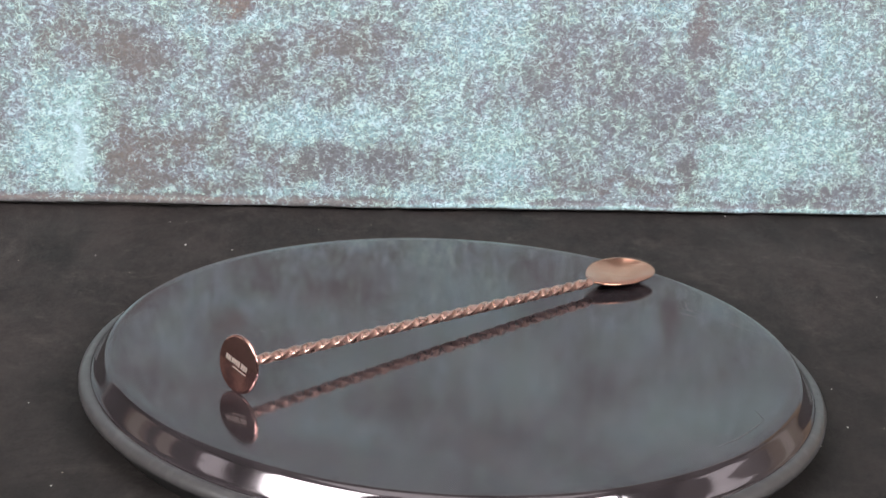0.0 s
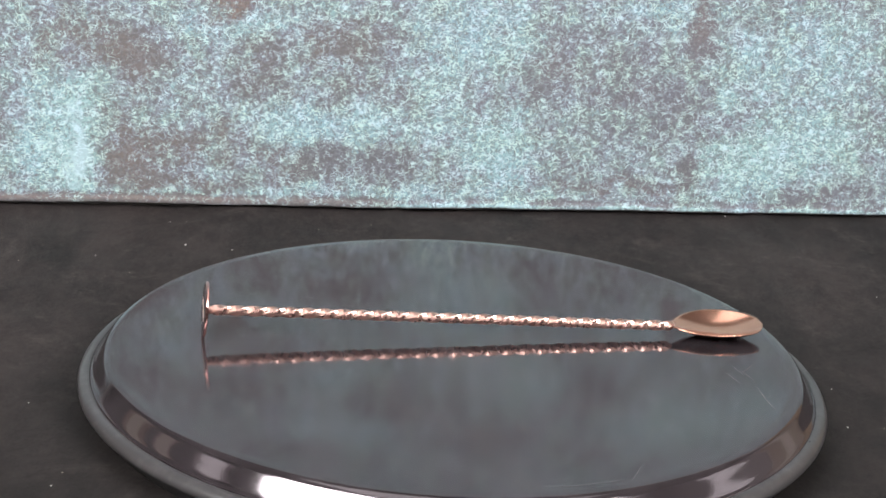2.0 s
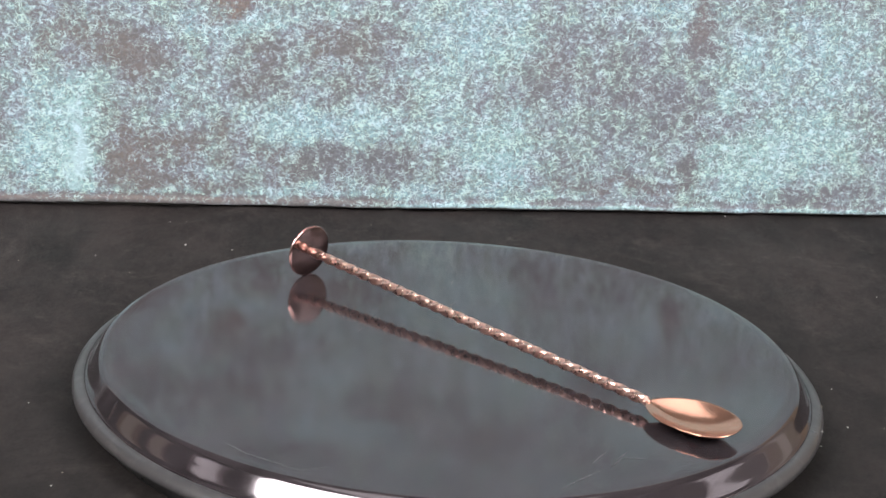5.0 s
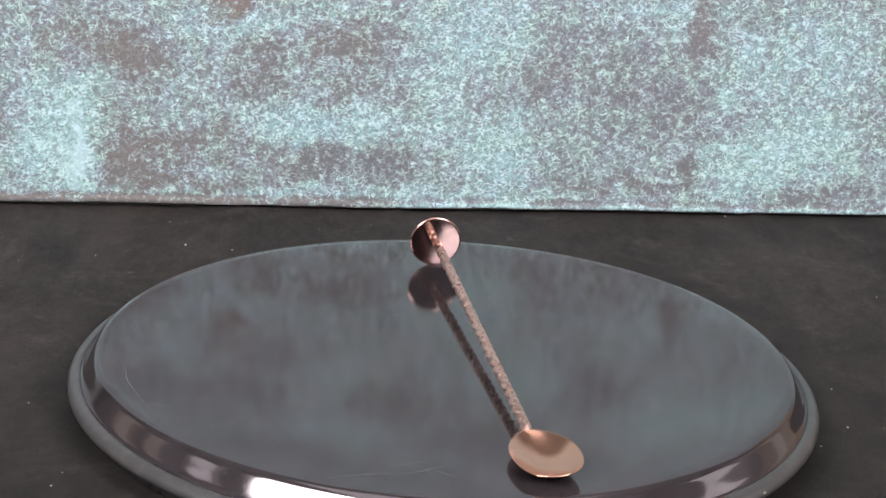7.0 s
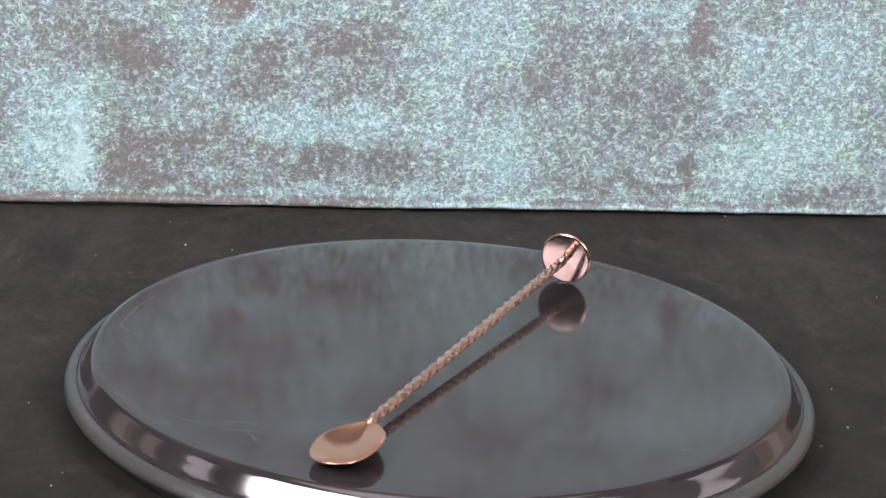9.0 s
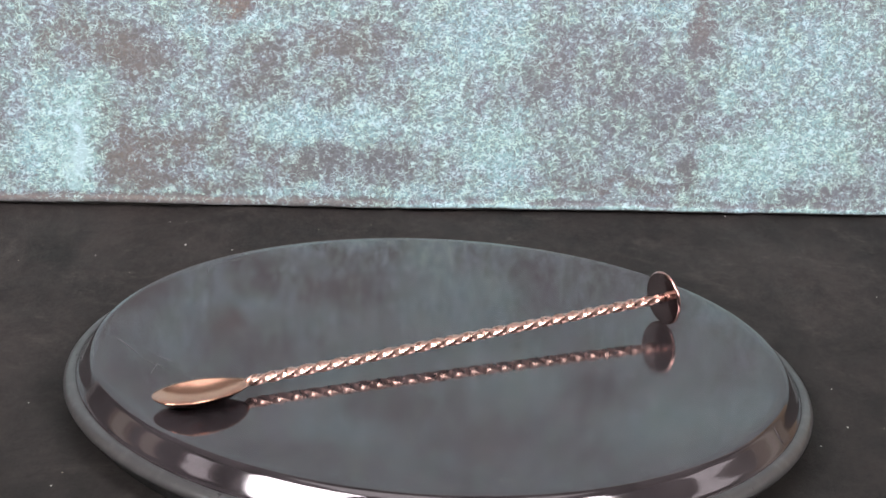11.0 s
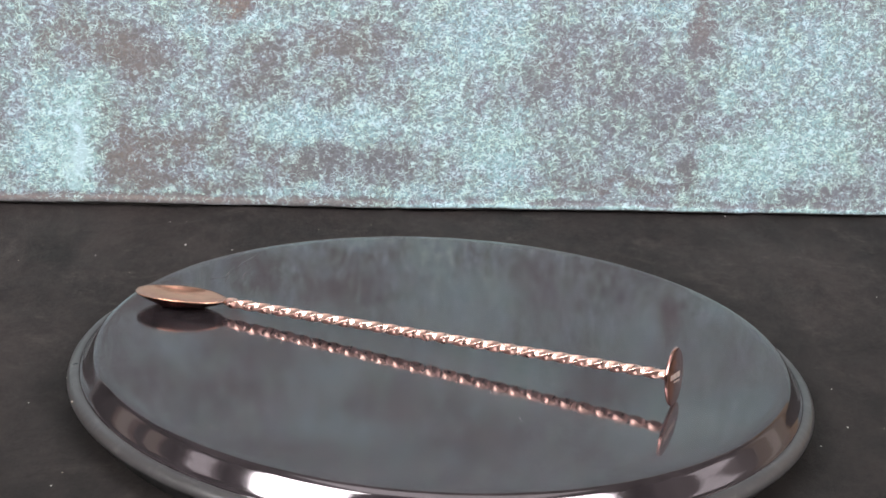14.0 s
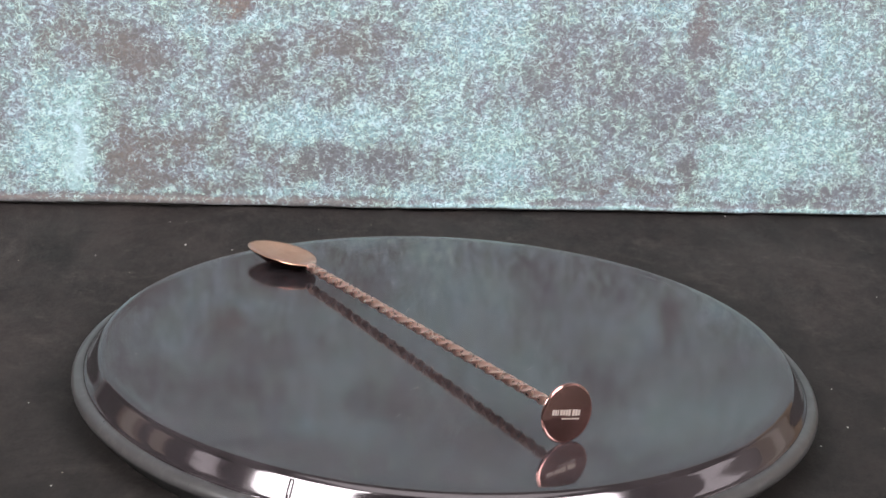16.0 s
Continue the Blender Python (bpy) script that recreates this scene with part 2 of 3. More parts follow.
def build_table():
    root = tagged(new("table"), "wooden table covered with a black cloth", "table")
    root.location = (0, 0.05, 0)
    top = TABLE - 0.002
    part("tabletop", box(bmesh.new(), 0, 0, top - 0.015, 1.3, 0.9, 0.03, 0.004), WOOD, root)
    for sx in (-1, 1):
        for sy in (-1, 1):
            part("leg", box(bmesh.new(), sx * 0.6, sy * 0.4, (top - 0.03) / 2, 0.05, 0.05, top - 0.03, 0.004), WOOD, root)
        part("apron", box(bmesh.new(), sx * 0.6, 0, top - 0.07, 0.025, 0.74, 0.08), WOOD, root)


build_table()


def cloth_height(x, y):
    """Soft folds and dents of the cloth, flat round the tray."""
    r = math.hypot(x, y)
    k = min(1.0, max(0.0, (r - 0.185) / 0.06))
    z = 0.0014 * (noise.noise((x * 16, y * 16, 0.3)) + 0.5 * noise.noise((x * 38, y * 38, 2.1)))
    d = (x - 0.195) + 0.16 * (y - 0.25)
    z += 0.0016 * math.exp(-(d / 0.006) ** 2) * min(1, max(0, (y - 0.16) / 0.06))
    d = (x + 0.036) - 0.28 * (y - 0.286)
    z += 0.0012 * math.exp(-(d / 0.005) ** 2) * min(1, max(0, (y - 0.24) / 0.03))
    d = (y - 0.235) - 0.9 * (x + 0.153)
    z += 0.0010 * math.exp(-(d / 0.006) ** 2) * math.exp(-((x + 0.153) / 0.03) ** 2)
    return k * z


# patches outside the shade painted on the cloth: x, y, half widths, amount
LIT_PATCHES = ((-0.20, 0.19, 0.13, 0.12, 0.9), (0.02, 0.26, 0.16, 0.09, 0.75), (0.22, 0.20, 0.12, 0.12, 0.85), (-0.26, 0.04, 0.08, 0.09, 0.7), (0.27, 0.02, 0.08, 0.10, 0.55),
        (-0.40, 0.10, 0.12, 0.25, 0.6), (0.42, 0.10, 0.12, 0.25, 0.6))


def build_cloth():
    n, m = 260, 190
    xs = np.linspace(-0.62, 0.62, n)
    ys = np.linspace(-0.38, 0.48, m)
    verts = [(x, y, cloth_height(x, y)) for y in ys for x in xs]
    faces = [(j * n + i, j * n + i + 1, (j + 1) * n + i + 1, (j + 1) * n + i) for j in range(m - 1) for i in range(n - 1)]
    me = bpy.data.meshes.new("tablecloth")
    me.from_pydata(verts, [], faces)
    for p in me.polygons:
        p.use_smooth = True
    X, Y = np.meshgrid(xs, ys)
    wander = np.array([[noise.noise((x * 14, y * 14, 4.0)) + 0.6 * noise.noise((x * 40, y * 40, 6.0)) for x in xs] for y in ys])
    lit_cloth = 0.12 * wander
    for x, y, a, b, s in LIT_PATCHES:
        lit_cloth += s * np.exp(-((X - x) / a) ** 2 - ((Y - y) / b) ** 2)
    me.attributes.new("lit_cloth", "FLOAT", "POINT").data.foreach_set("value", np.clip(lit_cloth, 0, 1).astype(np.float32).ravel())
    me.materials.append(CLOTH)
    ob = new("tablecloth", me)
    ob.location = (0, 0, TABLE)
    solid = ob.modifiers.new("thickness", "SOLIDIFY")
    solid.thickness, solid.offset = 0.0015, -1
    tagged(ob, "dusty black cloth spread over the table, faintly creased, with shade painted in", "tablecloth")


build_cloth()

# ---- backdrop board: u runs along it, v up; u, v, half widths, amount ----
BOARD_ORIGIN, BOARD_TURN = (0.0, 0.2880, TABLE), 8.1
BROWN = ((-0.136, 0.120, 0.019, 0.010, 1), (-0.189, 0.091, 0.023, 0.013, 0.8), (-0.237, 0.099, 0.039, 0.02, 0.45), (-0.188, 0.03, 0.028, 0.017, 0.8),
         (-0.162, 0.015, 0.057, 0.005, 0.6), (-0.139, 0.038, 0.032, 0.012, 0.7), (-0.09, 0.027, 0.024, 0.011, 0.8), (-0.041, 0.028, 0.015, 0.011, 0.7),
         (-0.071, 0.099, 0.033, 0.013, 0.8), (-0.12, 0.081, 0.016, 0.02, 0.6), (-0.06, 0.072, 0.023, 0.01, 0.5), (0.088, 0.086, 0.058, 0.024, 0.42),
         (0.14, 0.117, 0.008, 0.02, 0.9), (0.114, 0.062, 0.031, 0.017, 0.4), (0.104, 0.016, 0.046, 0.004, 0.7), (0.141, 0.027, 0.005, 0.01, 0.9),
         (0.221, 0.012, 0.039, 0.005, 0.7), (0.046, 0.092, 0.02, 0.021, 0.4))
PALE = ((-0.231, 0.05, 0.023, 0.037, 0.8), (-0.223, 0.017, 0.007, 0.021, 1), (-0.254, 0.024, 0.02, 0.015, 0.6), (-0.106, 0.049, 0.022, 0.014, 0.9),
        (-0.063, 0.05, 0.027, 0.016, 0.7), (0.023, 0.034, 0.019, 0.023, 0.9), (0.009, 0.103, 0.037, 0.024, 0.6), (0.163, 0.069, 0.008, 0.008, 1),
        (0.173, 0.028, 0.025, 0.021, 0.8), (0.214, 0.043, 0.032, 0.021, 0.7), (-0.037, 0.008, 0.103, 0.004, 0.5), (-0.131, 0.111, 0.029, 0.013, 0.5),
        (0.225, 0.096, 0.028, 0.028, 0.45), (-0.013, 0.06, 0.02, 0.021, 0.4), (-0.263, 0.101, 0.016, 0.02, 0.3), (0.177, 0.095, 0.021, 0.017, 0.4))

# the part above, which the tray mirrors
UPPER_BROWN = ((0.100, 0.175, 0.020, 0.015, 0.8), (-0.030, 0.180, 0.035, 0.015, 0.7), (-0.130, 0.172, 0.040, 0.015, 0.8), (-0.200, 0.165, 0.030, 0.022, 0.8),
               (0.030, 0.212, 0.040, 0.015, 0.7), (0.090, 0.228, 0.020, 0.015, 0.7), (-0.120, 0.235, 0.060, 0.015, 0.5),
               (-0.115, 0.143, 0.035, 0.011, 0.9))
UPPER_PALE = ((0.150, 0.205, 0.035, 0.026, 1.0), (0.205, 0.186, 0.034, 0.022, 0.9), (0.050, 0.160, 0.026, 0.020, 0.8), (-0.070, 0.206, 0.032, 0.012, 0.9),
              (0.124, 0.130, 0.030, 0.014, 0.6), (-0.175, 0.137, 0.014, 0.010, 0.4), (-0.070, 0.160, 0.020, 0.012, 0.5))


def build_backdrop():
    root = tagged(new("backdrop_board"), "upright board with a blotchy turquoise and brown verdigris finish", "backdrop board")
    root.location = BOARD_ORIGIN
    root.rotation_euler = (0, 0, radians(BOARD_TURN))
    n, m = 420, 220
    us = np.linspace(-0.45, 0.45, n)
    vs = np.concatenate([np.linspace(0.0, 0.15, 150), np.linspace(0.153, 0.42, m - 150)])
    U, V = np.meshgrid(us, vs)
    warp = np.array([[0.008 * noise.noise((u * 45, v * 45, 5.0)) + 0.005 * noise.noise((u * 130, v * 130, 5.0)) for u in us] for v in vs])
    warp2 = np.array([[0.008 * noise.noise((u * 45, v * 45, 9.0)) + 0.005 * noise.noise((u * 130, v * 130, 9.0)) for u in us] for v in vs])
    slow = np.array([[noise.noise((u * 17, v * 17, 1.0)) + 0.6 * noise.noise((u * 50, v * 50, 3.0)) + 0.5 * noise.noise((u * 140, v * 140, 7.0)) for u in us] for v in vs])
    A = 0.49 + 0.13 * slow
    # a pale strip that ends in a straight edge
    edge = 1 / (1 + np.exp((U + 0.2185 + 0.25 * warp) / 0.0006))
    tall = np.exp(-((V - 0.036) / 0.028) ** 4)
    A += tall * (0.30 * np.exp(-((U + 0.224) / 0.008) ** 2) * edge - 0.16 * np.exp(-((U + 0.206) / 0.012) ** 2) * (1 - edge))
    for k, rows in ((-0.48, BROWN), (0.47, PALE), (-0.32, UPPER_BROWN), (0.36, UPPER_PALE)):
        for u, v, a, b, s in rows:
            q = ((U + warp - u) / (a * 1.05)) ** 2 + ((V + warp2 - v) / (b * 1.05)) ** 2
            A += k * s * np.exp(-q ** 1.8)
    R = np.clip(0.35 * (slow - 0.15), 0, 0.5) * (A < 0.5)
    for u, v, a, b, w in ((-0.136, 0.121, 0.018, 0.010, 0.8), (-0.237, 0.10, 0.04, 0.02, 0.25), (-0.189, 0.091, 0.022, 0.013, 0.22), (0.14, 0.117, 0.009, 0.02, 0.4),
                          (-0.188, 0.03, 0.028, 0.017, 0.25), (0.1, 0.013, 0.05, 0.005, 0.3)):
        R = np.maximum(R, w * np.exp(-((U + warp - u) / a) ** 2 - ((V + warp2 - v) / b) ** 2))
    # worn line where the finish turns under at the bottom
    patchy = np.array([[0.5 + 1.1 * noise.noise((u * 38, 0.7, 6.0)) + 0.7 * noise.noise((u * 120, 0.7, 8.0)) for u in us]]).clip(0, 1)
    side = 1 / (1 + np.exp(-(U + 0.06) / 0.03))
    A -= (0.45 * (0.25 + 0.75 * patchy) + 0.25 * (1 - side)) * np.exp(-((V - 0.0042 - 0.25 * warp) / 0.0019) ** 2)
    A += (0.75 * side * (1 - 0.6 * patchy) - 0.6 * (1 - side)) * np.exp(-((V - 0.0014) / 0.0012) ** 2) - 0.5 * np.exp(-(V / 0.0005) ** 2)
    R = np.maximum(R, 0.45 * (1 - side) * np.exp(-((V - 0.003) / 0.0022) ** 2))
    lip = np.where(V < 0.0035, -0.0009 * np.sqrt(np.clip(1 - ((V - 0.0016) / 0.002) ** 2, 0, 1)), 0.0)
    sag = 0.0009 * np.clip((-0.02 - U) / 0.2, 0, 1) + 0.0002 * np.sin(U * 23) + 0.0002 * np.sin(U * 61 + 1)
    sag += np.array([[0.0004 * noise.noise((u * 55, 0.4, 2.0)) + 0.0004 * noise.noise((u * 160, 0.4, 4.0)) for u in us]])
    verts = np.stack([U, lip + 0.0002 * slow, V + sag * np.clip(1 - V / 0.02, 0, 1) + 0.0026], -1).reshape(-1, 3)
    faces = [(j * n + i, j * n + i + 1, (j + 1) * n + i + 1, (j + 1) * n + i) for j in range(m - 1) for i in range(n - 1)]
    me = bpy.data.meshes.new("painted_face")
    me.from_pydata(verts.tolist(), [], faces)
    violet = np.clip(1 / (1 + np.exp(-(U - 0.02) / 0.03)) - 0.25 + 0.35 * slow, 0, 1)
    for name, data in (("patina", A), ("rust", R), ("violet", violet)):
        me.attributes.new(name, "FLOAT", "POINT").data.foreach_set("value", data.astype(np.float32).ravel())
    for p in me.polygons:
        p.use_smooth = True
    me.materials.append(PATINA)
    new("painted_face", me).parent = root
    part("core", box(bmesh.new(), 0, 0.0088, 0.2126, 0.9, 0.016, 0.4182), BOARD_EDGE, root, smooth=False)
    # unseen strip added to stop light under the board, so the gap stays dark
    part("light_block", box(bmesh.new(), 0, 0.0105, 0.0017, 0.9, 0.011, 0.0033), BOARD_EDGE, root, smooth=False)
    for sx in (-0.36, 0.36):
        part("foot", box(bmesh.new(), sx, 0.065, 0.0065, 0.03, 0.1, 0.013, 0.001), BOARD_EDGE, root, smooth=False)


build_backdrop()


# ---- studio lights ----
def build_softbox(eye, aim, w, h, glow_material, label):
    root = tagged(new("softbox"), label, "studio light", group="studio lights")
    root.matrix_world = look(eye, aim)
    d = 0.16
    part("diffuser", box(bmesh.new(), 0, 0, -0.002, w, h, 0.004), glow_material, root, "glowing white diffuser cloth", smooth=False)
    bm = bmesh.new()
    front = [bm.verts.new((sx * w / 2 * 1.02, sy * h / 2 * 1.02, 0.001)) for sx, sy in ((-1, -1), (1, -1), (1, 1), (-1, 1))]
    back = [bm.verts.new((sx * 0.06, sy * 0.06, d)) for sx, sy in ((-1, -1), (1, -1), (1, 1), (-1, 1))]
    for i in range(4):
        bm.faces.new((front[i], front[(i + 1) % 4], back[(i + 1) % 4], back[i]))
    bm.faces.new(front)
    bm.faces.new(back[::-1])
    part("hood", bm, BLACK_FABRIC, root, smooth=False)
    part("lamp_head", tube(bmesh.new(), (0, 0, d), (0, 0, d + 0.14), 0.05, 24), BLACK_METAL, root)
    inv = root.matrix_world.inverted()
    top = Vector((0, 0, d + 0.07))
    base = root.matrix_world @ top
    part("pole", tube(bmesh.new(), top, inv @ Vector((base.x, base.y, 0.25)), 0.012), BLACK_METAL, root)
    for k in range(3):
        a = 2 * math.pi * k / 3 + 0.4
        foot = Vector((base.x + 0.3 * math.cos(a), base.y + 0.3 * math.sin(a), 0.008))
        part("leg", tube(bmesh.new(), inv @ Vector((base.x, base.y, 0.45)), inv @ foot, 0.009), BLACK_METAL, root)


def build_carton(x, y, turn_deg, w, d, h):
    """A closed carton with two top flaps and a strip of tape."""
    root = tagged(new("cardboard_box"), "closed tan cardboard box on the table", "box", group="cardboard boxes")
    root.matrix_world = pose(x, y, TABLE + 0.001, 0, 0, turn_deg)
    part("body", box(bmesh.new(), 0, 0, h / 2, w, d, h, 0.002), CARDBOARD, root, smooth=False)
    for sy in (-1, 1):
        part("flap", box(bmesh.new(), 0, sy * d / 4, h + 0.002, w, d / 2 - 0.002, 0.003), CARDBOARD, root, smooth=False)
    part("tape", box(bmesh.new(), 0, 0, h + 0.0042, w * 0.98, 0.05, 0.0006), TAPE, root, "pale packing tape", smooth=False)
    part("tape", box(bmesh.new(), 0, -d / 2 - 0.0007, h / 2, 0.05, 0.0006, h * 0.96), TAPE, root, "pale packing tape", smooth=False)


build_carton(0.56, 0.205, -66, 0.18, 0.12, 0.24)
build_carton(-0.57, 0.075, 76, 0.09, 0.10, 0.20)
build_carton(-0.60, -0.045, 84, 0.06, 0.09, 0.22)

AIM = (0, 0.05, TOP)
build_softbox((-0.97, -1.03, TOP + 1.05), AIM, 0.84, 0.76, DIFFUSER_LEFT, "tall softbox light on a black stand")
build_softbox((1.00, -1.06, TOP + 0.99), AIM, 0.75, 0.74, DIFFUSER_RIGHT, "tall softbox light on a black stand")


def build_ceiling_panel():
    root = tagged(new("ceiling_light"), "large white luminous panel under the ceiling", "ceiling light")
    root.location = (0.05, -0.25, 2.5)
    w, d = 1.3, 1.7
    part("diffuser", box(bmesh.new(), 0, 0, -0.03, w, d, 0.02), PANEL_GLOW, root, "glowing white panel", smooth=False)
    for sx in (-1, 1):
        part("casing", box(bmesh.new(), sx * (w / 2 + 0.02), 0, -0.022, 0.03, d + 0.06, 0.044), CEILING, root, smooth=False)
        part("casing", box(bmesh.new(), 0, sx * (d / 2 + 0.02), -0.022, w, 0.03, 0.044), CEILING, root, smooth=False)


build_ceiling_panel()

# ---- tray, upside down on the cloth; its middle lies a little off the axis ----


def dome(r):
    """The tray's top is slightly crowned: its height over the edge."""
    return 2.5 * (0.1565 ** 4 - r ** 4)


TRAY_MIDDLE = Vector((0.0032, 0.0010, 0.0))
TOP_PROFILE = tuple((0.1555 * k / 22, dome(0.1555 * k / 22)) for k in range(23)) + (
    (0.1596, -0.0001), (0.1612, -0.0004), (0.1625, -0.0010), (0.1634, -0.0018), (0.1641, -0.0028), (0.1657, -0.0055), (0.1674, -0.0083), (0.1685, -0.0099),
    (0.1694, -0.0108), (0.1702, -0.0111), (0.1690, -0.0126), (0.1600, -0.0060), (0.1560, -0.0030), (0.0, -0.0030))
RIM_PROFILE = ((0.1701, -0.0112), (0.1706, -0.0110), (0.1716, -0.0110), (0.1730, -0.0114), (0.1743, -0.0122), (0.1752, -0.0133), (0.1757, -0.0147),
               (0.1757, -0.0158), (0.1752, -0.0166), (0.1738, -0.0172), (0.1715, -0.0178), (0.1690, -0.0186), (0.1678, -0.0205), (0.1672, -0.0257), (0.1655, -0.0257), (0.1660, -0.0180), (0.1680, -0.0140))
SCRATCHES = (((0.1117, 0.0739), (0.1214, 0.0677)), ((0.1323, 0.0602), (0.1428, 0.0493), (0.1524, 0.0415)), ((0.1252, 0.0572), (0.1140, 0.0640)),
             ((0.1288, 0.0646), (0.1190, 0.0708)), ((0.1190, 0.0708), (0.1182, 0.0811)), ((0.1173, -0.0976), (0.127, -0.0884), (0.1344, -0.0773), (0.142, -0.0649)),
             ((0.1421, -0.0641), (0.1386, -0.0524)), ((-0.0135, -0.0429), (-0.0187, -0.0405)), ((-0.0559, 0.0038), (-0.0597, 0.0057)),
             ((0.0433, 0.0283), (0.0371, 0.0285)), ((-0.091, 0.005), (-0.0861, 0.004)))


def build_tray():
    root = tagged(new("round_tray"), "glossy black plastic round tray lying upside down", "tray")
    bm = lathe(TOP_PROFILE, 256)
    ob = part("base_plate", bm, TRAY, root, "glossy scratched flat top with sloping wall")
    ob.location = TRAY_MIDDLE
    rim = part("rim", lathe(RIM_PROFILE, 256, closed=True), RIM, root, "duller rounded outer rim")
    rim.location = TRAY_MIDDLE
    for line in SCRATCHES:
        bm = bmesh.new()
        rng = random.Random(len(line) * 7 + int(1e5 * line[0][0]))
        pts = [Vector((x, y, dome(math.hypot(x - TRAY_MIDDLE.x, y - TRAY_MIDDLE.y)) + 0.0001)) for x, y in line]
        fine = []
        for a, b in zip(pts, pts[1:]):
            for k in range(6):
                p = a.lerp(b, k / 6)
                fine.append(p + Vector((rng.uniform(-1, 1), rng.uniform(-1, 1), 0)) * 0.00012)
        fine.append(pts[-1])
        prev = None
        for i, p in enumerate(fine):
            d = (fine[min(i + 1, len(fine) - 1)] - fine[max(i - 1, 0)]).normalized()
            w = 0.00012 * (0.25 + math.sin(math.pi * (i + 0.5) / len(fine))) * rng.uniform(0.5, 1.2)
            s = Vector((-d.y, d.x, 0)) * w
            row = (bm.verts.new(p + s), bm.verts.new(p - s))
            if prev:
                bm.faces.new((prev[0], row[0], row[1], prev[1]))
            prev = row
        part("scratch", bm, SCRATCH, root, "fine pale scratch")
    # dust caught on the lip
    for deg, r, z, size in ((75.3, 0.1754, -0.0143, 0.0007), (84.7, 0.1754, -0.0141, 0.0011)):
        bm = bmesh.new()
        bmesh.ops.create_icosphere(bm, subdivisions=2, radius=size, matrix=Matrix.Diagonal((1.0, 0.7, 0.6, 1.0)))
        for v in bm.verts:
            v.co += 0.3 * size * Vector((noise.noise(v.co * 1900), noise.noise(v.co * 1900 + Vector((5, 0, 0))), 0))
        speck = part("dust_speck", bm, LINT if size < 0.001 else DULL_LINT, root, "pale speck of dust")
        speck.location = TRAY_MIDDLE + Vector((r * math.cos(radians(deg)), r * math.sin(radians(deg)), z))
    for x, y, size in TOP_DUST:
        bm = bmesh.new()
        bmesh.ops.create_icosphere(bm, subdivisions=1, radius=size, matrix=Matrix.Diagonal((1.0, 0.7, 0.35, 1.0)))
        speck = part("dust_speck", bm, DULL_LINT, root, "pale speck of dust")
        speck.location = (x, y, dome(math.hypot(x - TRAY_MIDDLE.x, y - TRAY_MIDDLE.y)) + 0.25 * size)
    # shallow stacking ribs on the sloping wall
    for deg in RIB_ANGLES:
        a = radians(deg)
        bm = bmesh.new()
        rows = []
        for r, z, lift in ((0.1635, -0.0020, 0.0), (0.1641, -0.0028, 0.00028), (0.1672, -0.0080, 0.00028), (0.1684, -0.0098, 0.0)):
            row = []
            for k in (-2, -1, 0, 1, 2):
                out = lift if abs(k) < 2 else -0.0001
                row.append(bm.verts.new(((r + out * 0.85) * math.cos(a + k * 0.0042), (r + out * 0.85) * math.sin(a + k * 0.0042), z + out * 0.5)))
            rows.append(row)
        for p, q in zip(rows, rows[1:]):
            for i in range(4):
                bm.faces.new((p[i], p[i + 1], q[i + 1], q[i]))
        part("stacking_rib", bm, TRAY, root, "small moulded rib").location = TRAY_MIDDLE
    return root


TOP_DUST = ((0.0811, -0.0560, 0.0004), (0.0722, -0.0573, 0.0003), (-0.0588, 0.1335, 0.0003), (-0.0549, 0.0031, 0.0004), (0.0277, 0.0996, 0.0003), (-0.0897, -0.0006, 0.0003), (-0.0551, 0.1351, 0.0004))
RIB_ANGLES = (-64.5, 168.7)
tray = build_tray()

# ---- bar spoon: its shaft runs along x from the disc ----
SHAFT, BOWL = 0.2240, 0.0470
SPOON_DIP = 1.97


